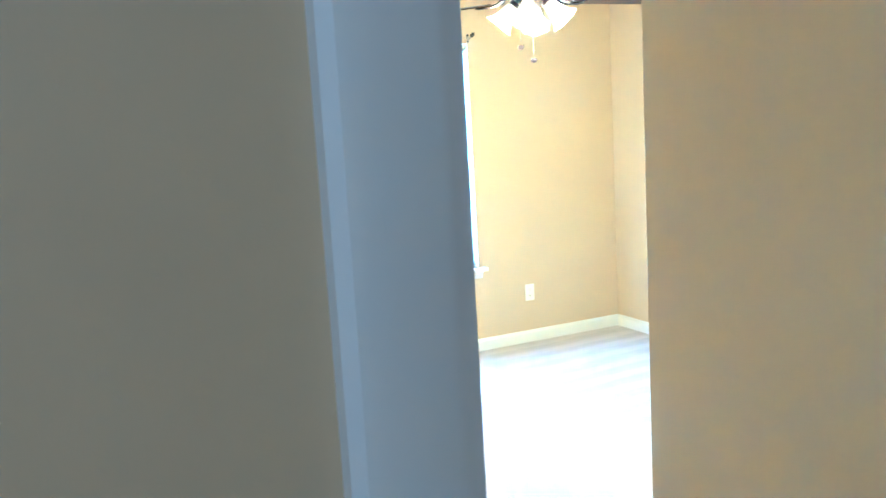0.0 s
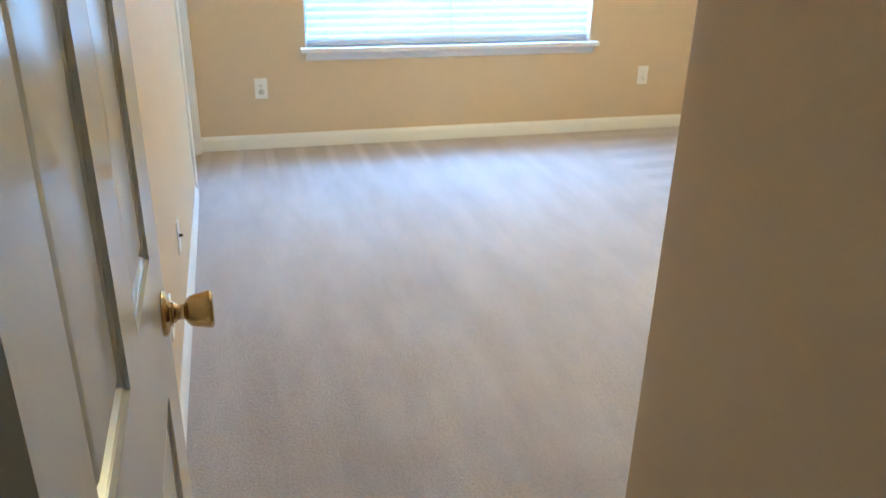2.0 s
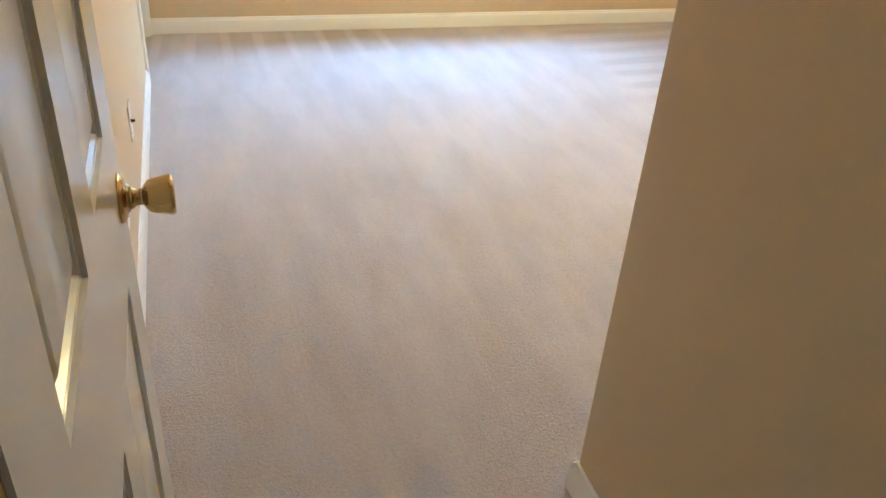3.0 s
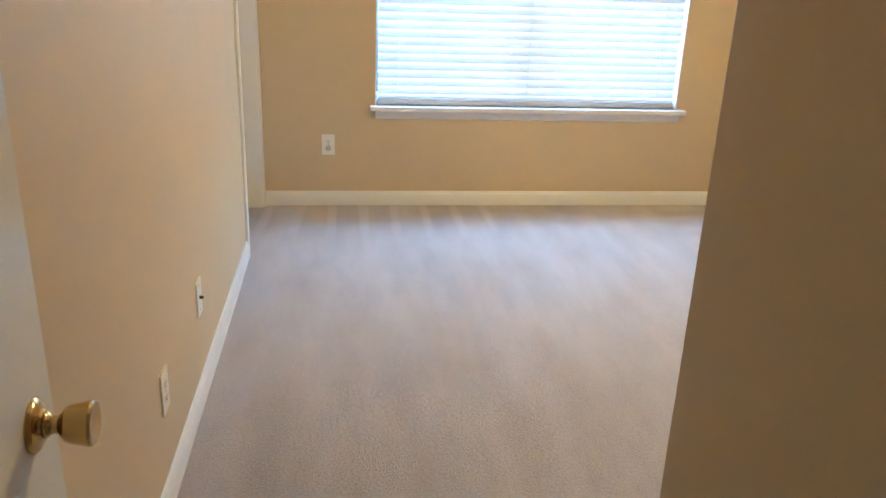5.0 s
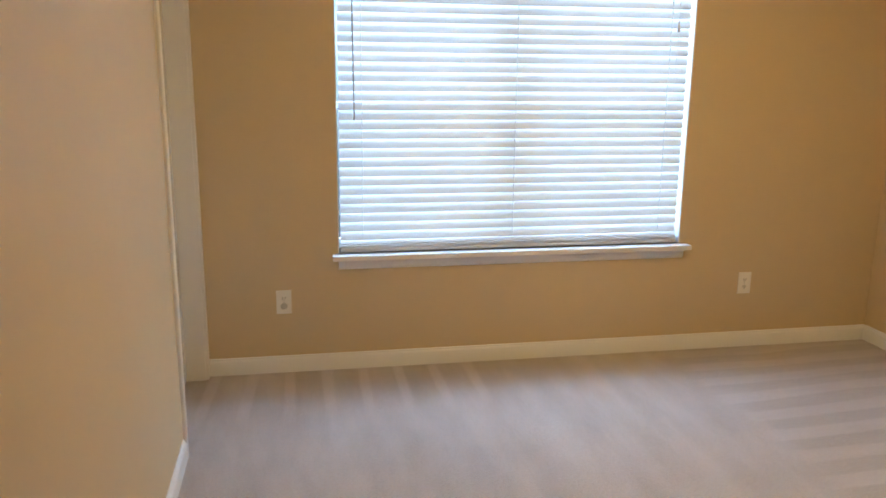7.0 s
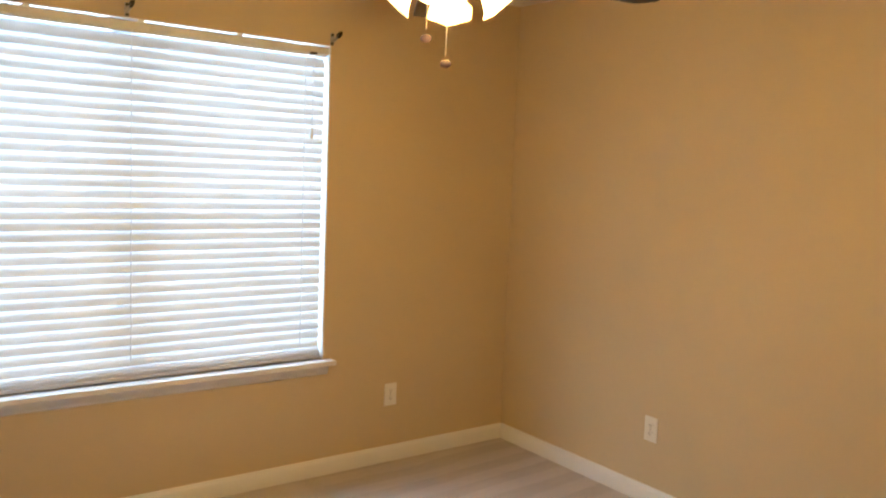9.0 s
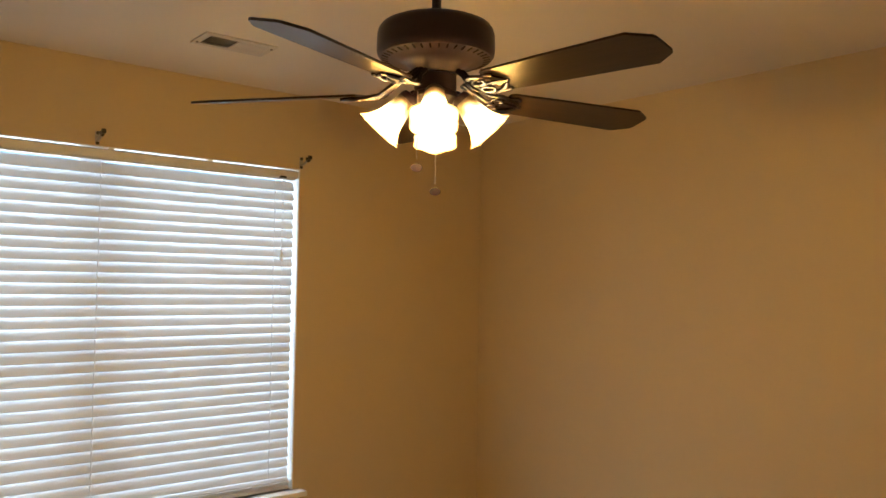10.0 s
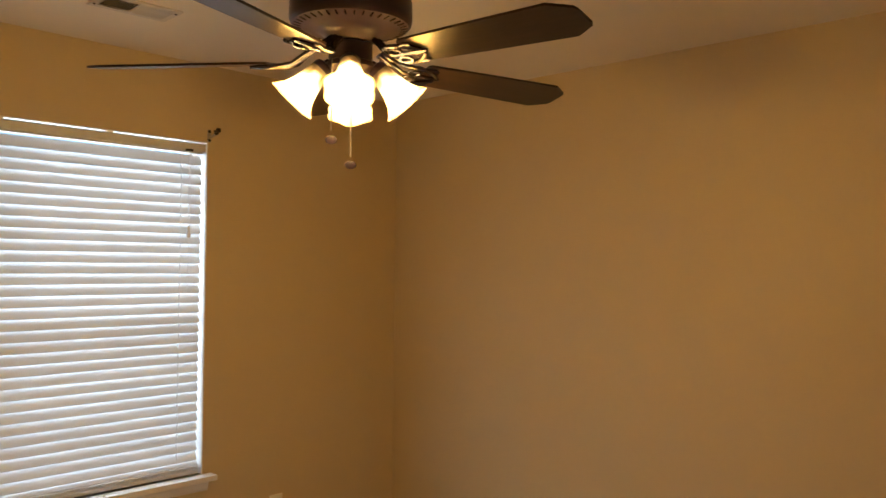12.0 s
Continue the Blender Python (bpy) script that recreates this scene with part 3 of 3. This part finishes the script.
bm.faces.new(ends[0][::-1])
bm.faces.new(ends[1])
slat_mesh = finish(bm, "slat", SLAT, 50)
rng = random.Random(4)
z = 2.004
count = 0
while z > 0.66:
    part("slat", slat_mesh, SLAT, blind, "", pose(0, 0, z, SLAT_TILT + rng.uniform(-1.3, 1.3), rng.uniform(-0.05, 0.05), 0))
    z -= PITCH
    count += 1
for k, lean in enumerate((2, 6, 14, 38)):
    part("slat", slat_mesh, SLAT, blind, "", pose(0, 0.001 * (k % 2), 0.6115 + 0.0075 * k + (0.008 if k == 3 else 0), lean, 0, 0))
bm = bmesh.new()
box(bm, -BW / 2, BW / 2, -0.024, 0.024, 0.590, 0.606)
bevelled(bm, 0.003, 2)
part("bottom_rail", bm, SLAT, blind, "white bottom rail resting near the sill", smooth=30)
for k in range(4):
    bm = bmesh.new()
    lathe(bm, [(0.006, 0.588), (0.006, 0.591)], 10, centre=(-0.66 + 0.44 * k, -0.014))
    part("rail_button", bm, PLATE, blind, "white plastic rail button")
for x in (0.765, 1.512, 2.292):
    cx = x - (X0 + X1) / 2
    bm = bmesh.new()
    pts = [(cx + 0.0015 * math.sin(i * 1.9), -0.0175 - 0.003 * (i % 2), 2.04 - i * PITCH / 4) for i in range(int((2.04 - 0.63) / (PITCH / 4)))]
    # thick knots at each slat stand in for light dashes through route holes
    tube(bm, pts, [(0.0006, 0.0008, 0.0034, 0.0024)[i % 4] for i in range(len(pts))], 6)
    part("ladder_cord", bm, CORD, blind, "white ladder cord, its bulges standing in for dashes of light")
for x in (1.19, 1.83, 2.03, 0.98):
    cx = x - (X0 + X1) / 2
    bm = bmesh.new()
    tube(bm, [(cx, 0.022, 2.04), (cx + 0.002, 0.022, 1.3), (cx, 0.022, 0.63)], 0.0009, 5)
    part("back_cord", bm, CORD, blind, "thin cord behind the slats")
cx = 0.722 - (X0 + X1) / 2
bm = bmesh.new()
tube(bm, [(cx, -0.046, 2.040), (cx + 0.003, -0.044, 1.6), (cx + 0.006, -0.040, 1.235)], 0.0038, 6)
lathe(bm, [(0.005, 1.225), (0.0055, 1.24), (0.004, 1.25)], 8, centre=(cx + 0.006, -0.040))
lathe(bm, [(0.004, 2.036), (0.005, 2.045)], 8, centre=(cx, -0.046))
part("tilt_wand", bm, STEEL, blind, "grey translucent tilt wand")
cx = 2.318 - (X0 + X1) / 2
bm = bmesh.new()
tube(bm, [(cx - 0.003, -0.046, 2.042), (cx - 0.002, -0.044, 1.8), (cx, -0.042, 1.69)], 0.0013, 5)
tube(bm, [(cx + 0.004, -0.046, 2.042), (cx + 0.003, -0.044, 1.8), (cx, -0.042, 1.69)], 0.0013, 5)
tube(bm, [(cx, -0.042, 1.66), (cx + 0.004, -0.043, 1.60), (cx - 0.002, -0.042, 1.50), (cx, -0.042, 1.42)], 0.0011, 5)
pull = part("lift_cord", bm, CORD, blind, "white lift cord")
bm = bmesh.new()
lathe(bm, [(0.003, 1.700), (0.006, 1.694), (0.009, 1.665), (0.0095, 1.655), (0.006, 1.650)], 12, centre=(cx, -0.042))
part("tassel", bm, PLATE, pull, "white plastic cord tassel", smooth=40)
# solid dark block imitating the shade in the cord lock's opening
bm = bmesh.new()
box(bm, cx - 0.014, cx + 0.014, -0.050, -0.030, 2.037, 2.046)
part("cord_lock", bm, DARK, blind, "dark block standing in for the shaded cord lock opening")


# ---- curtain brackets ----
def curtain_bracket(m):
    ob = thing("curtain_bracket", "small dark metal curtain-rod bracket screwed to the wall above the window", "curtain bracket", m,
               "curtain brackets")
    bm = bmesh.new()
    box(bm, -0.009, 0.009, -0.003, 0.0, -0.028, 0.028)
    bevelled(bm, 0.0012, 1)
    part("wall_plate", bm, STEEL, ob, "grey metal wall plate")
    for z in (-0.020, 0.020):
        bm = bmesh.new()
        lathe(bm, [(0.007, 0), (0.007, 0.003), (0.003, 0.0065)], 12)
        part("screw", bm, BLACKMETAL, ob, "dark screw head", pose(0, -0.003, z, 90, 0, 0))
    bm = bmesh.new()
    tube(bm, [(0, -0.003, -0.010), (0, -0.028, -0.006), (0, -0.052, 0.002), (0, -0.066, 0.006)], [0.008, 0.006, 0.006, 0.006], 8)
    part("arm", bm, STEEL, ob, smooth=40)
    bm = bmesh.new()
    pts = [(0, -0.066 + 0.013 * math.cos(a), 0.016 + 0.013 * math.sin(a)) for a in [math.pi * (0.95 + 1.15 * k / 8) for k in range(9)]]
    tube(bm, pts, 0.0065, 8)
    box(bm, -0.008, 0.008, -0.088, -0.076, 0.008, 0.026)
    part("cup", bm, BLACKMETAL, ob, "dark open rod cup", smooth=40)
    return ob


for x in (0.594, 1.488, 2.414):
    curtain_bracket(pose(x, NORTH - 0.001, 2.117, 0, 0, 0))


# ---- outlets and switches; local plane xz, facing -y ----
def plate(bm, w=0.072, h=0.116, t=0.005):
    box(bm, -w / 2, w / 2, -t, 0.0, -h / 2, h / 2)
    return bevelled(bm, 0.0022, 2)


def outlet(m, label, capped=False):
    ob = thing("wall_outlet", label, "electrical outlet", m, "outlets on the walls")
    part("cover_plate", plate(bmesh.new()), PLATE, ob, smooth=40)
    for z in (0.0195, -0.0195):
        bm = bmesh.new()
        n = 20
        ring = []
        for k in range(n):
            a = 2 * math.pi * k / n
            ring.append((max(-0.0165, min(0.0165, 0.0185 * math.cos(a))), 0.0145 * math.sin(a)))
        lo_r = [bm.verts.new((x, -0.005, z + zz)) for x, zz in ring]
        hi_r = [bm.verts.new((x, -0.0068, z + zz)) for x, zz in ring]
        for k in range(n):
            j = (k + 1) % n
            bm.faces.new((lo_r[k], lo_r[j], hi_r[j], hi_r[k]))
        bm.faces.new(hi_r)
        face = part("receptacle", bm, PLATE, ob)
        bm = bmesh.new()
        # raised dark bars in place of the shade inside the plug holes
        box(bm, -0.0080, -0.0054, -0.0072, -0.0066, z - 0.003, z + 0.007)
        box(bm, 0.0054, 0.0078, -0.0072, -0.0066, z - 0.002, z + 0.006)
        box(bm, -0.0022, 0.0022, -0.0072, -0.0066, z - 0.010, z - 0.0055)
        if capped and z < 0:
            bm.free()
            bm = bmesh.new()
            lathe(bm, [(0.0165, 0.0), (0.0165, 0.003), (0.014, 0.005), (0.006, 0.0055)], 20)
            part("safety_cap", bm, CAPPLASTIC, face, "round translucent safety cap", pose(0, -0.0066, z, 90, 0, 0), 40)
            continue
        part("slots", bm, DARK, face, "dark bars standing in for the shaded plug slots")
    bm = bmesh.new()
    lathe(bm, [(0.0032, 0), (0.0026, 0.0012)], 12)
    part("screw", bm, STEEL, ob, "small screw", pose(0, -0.005, 0, 90, 0, 0))
    return ob


outlet(pose(0.377, NORTH, 0.357), "white duplex outlet with a round safety cap on the window wall", True)
outlet(pose(2.805, NORTH, 0.357), "white duplex outlet low on the window wall near the room corner")
outlet(pose(EAST, 3.926, 0.358, 0, 0, -90), "white duplex outlet low on the plain long wall")
outlet(pose(0.0, 2.380, 0.315, 0, 0, 90), "white duplex outlet low on the wall beside the open door")

coax = thing("cable_wall_plate", "white cable plate with a small dark coaxial socket", "wall plate", pose(0.0, 2.915, 0.340, 0, 0, 90))
part("cover_plate", plate(bmesh.new()), PLATE, coax, smooth=40)
bm = bmesh.new()
lathe(bm, [(0.0065, 0), (0.0065, 0.003), (0.0045, 0.0035), (0.0045, 0.012), (0.003, 0.0125)], 12)
part("coaxial_socket", bm, BLACKMETAL, coax, "dark threaded socket", pose(0, -0.005, 0, 90, 0, 0), 40)
for z in (-0.042, 0.042):
    bm = bmesh.new()
    lathe(bm, [(0.0032, 0), (0.0026, 0.0012)], 12)
    part("screw", bm, STEEL, coax, "small screw", pose(0, -0.005, z, 90, 0, 0))

switch = thing("light_switch", "white toggle light switch on the passage wall", "light switch", pose(ENTRY, 0.902, 1.112, 0, 0, -90))
part("cover_plate", plate(bmesh.new()), PLATE, switch, smooth=40)
bm = bmesh.new()
box(bm, -0.0045, 0.0045, -0.018, -0.004, -0.004, 0.008)
bevelled(bm, 0.0015, 1)
part("toggle", bm, PLATE, switch, "white toggle lever")
for z in (-0.030, 0.030):
    bm = bmesh.new()
    lathe(bm, [(0.0032, 0), (0.0026, 0.0012)], 12)
    part("screw", bm, STEEL, switch, "small screw", pose(0, -0.005, z, 90, 0, 0))

# unidentified pale mark on the jamb, built as a thin plate and block
catch = thing("pale_jamb_plate", "small pale plate with a raised block on the door jamb", "door catch", pose(0.052, 0.506, 1.512))
bm = bmesh.new()
box(bm, 0.0, 0.0018, 0.0, 0.032, 0.0, 0.020)
bevelled(bm, 0.0006, 1)
part("pale_plate", bm, VENT_PAINT, catch)
bm = bmesh.new()
box(bm, 0.0018, 0.0065, 0.003, 0.013, 0.004, 0.016)
part("raised_block", bm, VENT_PAINT, catch)

# ---- ceiling vent ----
vent = thing("ceiling_vent", "off-white two-way steel ceiling register", "air vent", pose(1.806, 4.442, CEIL, 0, 0, -1.5))
VX, VY = 0.140, 0.078
bm = bmesh.new()
for b in ((-VX, VX, -VY, -VY + 0.026), (-VX, VX, VY - 0.026, VY), (-VX, -VX + 0.026, -VY + 0.026, VY - 0.026), (VX - 0.026, VX, -VY + 0.026, VY - 0.026),
          (-0.002, 0.002, -VY + 0.026, VY - 0.026)):
    box(bm, *b, -0.006, 0.0)
part("frame", bm, VENT_PAINT, vent)
# thin dark sheet in place of the duct's shade; the ceiling has no hole
bm = bmesh.new()
box(bm, -VX + 0.02, VX - 0.02, -VY + 0.02, VY - 0.02, -0.0012, -0.0002)
part("duct_shade_sheet", bm, DARK, vent, "dark sheet behind the louvres, standing in for the shaded duct")
for side in (-1, 1):
    bm = bmesh.new()
    box(bm, -0.0006, 0.0006, -VY + 0.026, VY - 0.026, -0.006, 0.004)
    louvre = finish(bm, "louvre", VENT_PAINT)
    for k in range(12):
        part("louvre", louvre, VENT_PAINT, vent, "", pose(side * (0.009 + k * 0.0092), 0, -0.0052, 0, side * -50, 0))
for x, y in ((-0.127, 0.045), (0.127, -0.045)):
    bm = bmesh.new()
    lathe(bm, [(0.004, -0.009), (0.0045, -0.006)], 10, centre=(x, y))
    part("screw", bm, BLACKMETAL, vent, "dark screw head")

# ---- ceiling fan ----
fan = thing("ceiling_fan", "dark bronze five-blade ceiling fan with four lit glass shades", "ceiling fan", pose(FAN[0], FAN[1], 0))
bm = bmesh.new()
lathe(bm, [(0.066, CEIL), (0.066, CEIL - 0.012), (0.060, CEIL - 0.035), (0.042, CEIL - 0.055), (0.022, CEIL - 0.062), (0.014, CEIL - 0.064)], 32)
part("canopy", bm, BRONZE, fan, smooth=35)
bm = bmesh.new()
lathe(bm, [(0.0125, CEIL - 0.06), (0.0125, 2.285), (0.019, 2.284), (0.021, 2.265), (0.030, 2.244)], 20)
part("downrod", bm, BRONZE, fan, smooth=35)
bm = bmesh.new()
lathe(bm, [(0.03, 2.252), (0.09, 2.250), (0.128, 2.244), (0.145, 2.236), (0.153, 2.225), (0.156, 2.213), (0.157, 2.172), (0.155, 2.160), (0.149, 2.152),
           (0.128, 2.147), (0.100, 2.142), (0.078, 2.134), (0.066, 2.124), (0.057, 2.110)], 48)
motor = part("motor_housing", bm, BRONZE, fan, smooth=35)
bm = bmesh.new()
box(bm, -0.009, 0.009, -0.0018, 0.0018, -0.0012, 0.0012)
rib = finish(bm, "vent_rib", IRON)
for k in range(40):
    part("vent_rib", rib, IRON, motor, "", pose(0, 0, 0, 0, 0, 9 * k) @ pose(0.136, 0, 2.1480, 0, -13, 0))
bm = bmesh.new()
lathe(bm, [(0.045, 2.112), (0.056, 2.104), (0.056, 2.070), (0.054, 2.062), (0.060, 2.058), (0.060, 2.046), (0.050, 2.036), (0.030, 2.026), (0.012, 2.020), (0.010, 2.008), (0.004, 2.002)], 32)
part("switch_housing", bm, BRONZE, fan, smooth=35)


def blade_mesh():
    """A board with clipped corners, along +x from the hub."""
    bm = bmesh.new()
    outline = [(0.205, -0.050), (0.215, -0.056), (0.40, -0.064), (0.628, -0.071), (0.676, -0.040), (0.680, -0.030), (0.680, 0.030), (0.676, 0.040),
               (0.628, 0.071), (0.40, 0.064), (0.215, 0.056), (0.205, 0.050)]
    lo_r = [bm.verts.new((x, y, -0.003)) for x, y in outline]
    hi_r = [bm.verts.new((x, y, 0.003)) for x, y in outline]
    n = len(outline)
    for k in range(n):
        j = (k + 1) % n
        bm.faces.new((lo_r[k], lo_r[j], hi_r[j], hi_r[k]))
    bm.faces.new(lo_r[::-1])
    bm.faces.new(hi_r)
    return finish(bevelled(bm, 0.0012, 1), "blade", BLADE)


def iron_mesh():
    """A cast openwork blade holder: two scrolled arms and a ring."""
    bm = bmesh.new()
    for s in (-1, 1):
        pts = [(0.088, s * 0.012, 0.040), (0.115, s * 0.016, 0.020), (0.145, s * 0.034, -0.002), (0.175, s * 0.046, -0.007), (0.205, s * 0.040, -0.008),
               (0.232, s * 0.026, -0.008), (0.250, s * 0.008, -0.008)]
        tube(bm, pts, [0.008, 0.007, 0.006, 0.006, 0.006, 0.006, 0.005], 8)
        ring = [(0.178 + 0.018 * math.cos(2 * math.pi * k / 12), s * 0.020 + 0.014 * math.sin(2 * math.pi * k / 12), -0.009) for k in range(13)]
        tube(bm, ring, 0.0038, 6)
        tube(bm, [(0.205, s * 0.040, -0.008), (0.226, s * 0.046, -0.008), (0.240, s * 0.040, -0.008)], 0.0042, 6)
    tube(bm, [(0.090, 0, 0.040), (0.120, 0, 0.016), (0.150, 0, -0.004), (0.262, 0, -0.008)], [0.010, 0.008, 0.006, 0.004], 8)
    return finish(bm, "blade_iron", IRON, 45)


blade_data, iron_data = blade_mesh(), iron_mesh()
for k in range(5):
    arm = pose(0, 0, 2.062, 0, 0.9, -86 + 72 * k) @ pose(0, 0, 0, -12, 0, 0)
    blade = part("blade", blade_data, BLADE, fan, "dark walnut blade with clipped corners", arm)
    part("blade_iron", iron_data, IRON, blade, "cast openwork blade holder")

SHADE_RINGS = [(0.020, 0.0, 0), (0.024, 0.004, 0), (0.0265, 0.012, 0), (0.029, 0.028, 0), (0.0325, 0.050, 0.1), (0.037, 0.072, 0.3), (0.044, 0.092, 0.6),
               (0.054, 0.108, 0.9), (0.063, 0.118, 1.2)]


def scallop(a):
    return 0.055 * math.cos(6 * a)


def shade_mesh():
    bm = bmesh.new()
    outer = SHADE_RINGS
    inner = [(r - 0.0025, z + 0.0012, w) for r, z, w in SHADE_RINGS[::-1]]
    lathe(bm, list(outer) + inner, 48, caps=False, wave=scallop)
    return finish(bm, "glass_shade", SHADE, 60)


def bulb_mesh():
    bm = bmesh.new()
    lathe(bm, [(0.012, 0.020), (0.013, 0.035), (0.020, 0.050), (0.0265, 0.066), (0.028, 0.078), (0.0265, 0.090), (0.019, 0.100), (0.008, 0.1055)], 20)
    return finish(bm, "bulb", BULB, 60)


shade_data, bulb_data = shade_mesh(), bulb_mesh()
for k in range(4):
    turn = -130 + 90 * k
    m = pose(0, 0, 0, 0, 0, turn) @ pose(0.068, 0, 2.046, 0, 138, 0)
    bm = bmesh.new()
    tube(bm, [(0.045, 0, 2.052), (0.060, 0, 2.060), (0.066, 0, 2.056), (0.069, 0, 2.046)], 0.008, 8)
    lathe_part = bmesh.new()
    arm = part("lamp_arm", bm, BRONZE, fan, "short dark lamp arm", pose(0, 0, 0, 0, 0, turn), 40)
    lathe(lathe_part, [(0.010, -0.012), (0.022, -0.008), (0.026, 0.0), (0.027, 0.010), (0.0245, 0.011)], 24)
    part("fitter", lathe_part, BRONZE, fan, "dark shade fitter with thumb screws", m, 35)
    shade = part("glass_shade", shade_data, SHADE, fan, "frosted scalloped bell shade, lit", m)
    part("bulb", bulb_data, BULB, shade, "lit bulb")
    tip = Matrix.Translation((FAN[0], FAN[1], 0)) @ m @ Vector((0, 0, 0.113))
    lamp("fan_lamp", "POINT", FAN_POWER, (1.0, 0.53, 0.11), Matrix.Translation(tip), shadow_soft_size=0.03)


def pull_chain(x, y, z0, z1, label):
    bm = bmesh.new()
    n = int((z0 - z1) / 0.0055)
    for i in range(n):
        zc = z0 - i * 0.0055
        lathe(bm, [(0.0008, zc + 0.0026), (0.0022, zc + 0.001), (0.0022, zc - 0.001), (0.0008, zc - 0.0026)], 6, centre=(x, y))
    chain = part("pull_chain", bm, STEEL, fan, label)
    bm = bmesh.new()
    lathe(bm, [(0.0085, -0.0035), (0.0140, -0.0025), (0.0152, 0.0), (0.0140, 0.0025), (0.0085, 0.0035)], 18)
    for v in bm.verts:
        v.co.y *= 0.72
    part("medallion", bm, BRONZE, chain, "round cast medallion", pose(x, y, z1 - 0.016, 90, 0, -40), 40)


pull_chain(0.005, 0.0, 2.010, 1.815, "long beaded pull chain")
pull_chain(-0.066, -0.010, 2.050, 1.870, "short beaded pull chain")
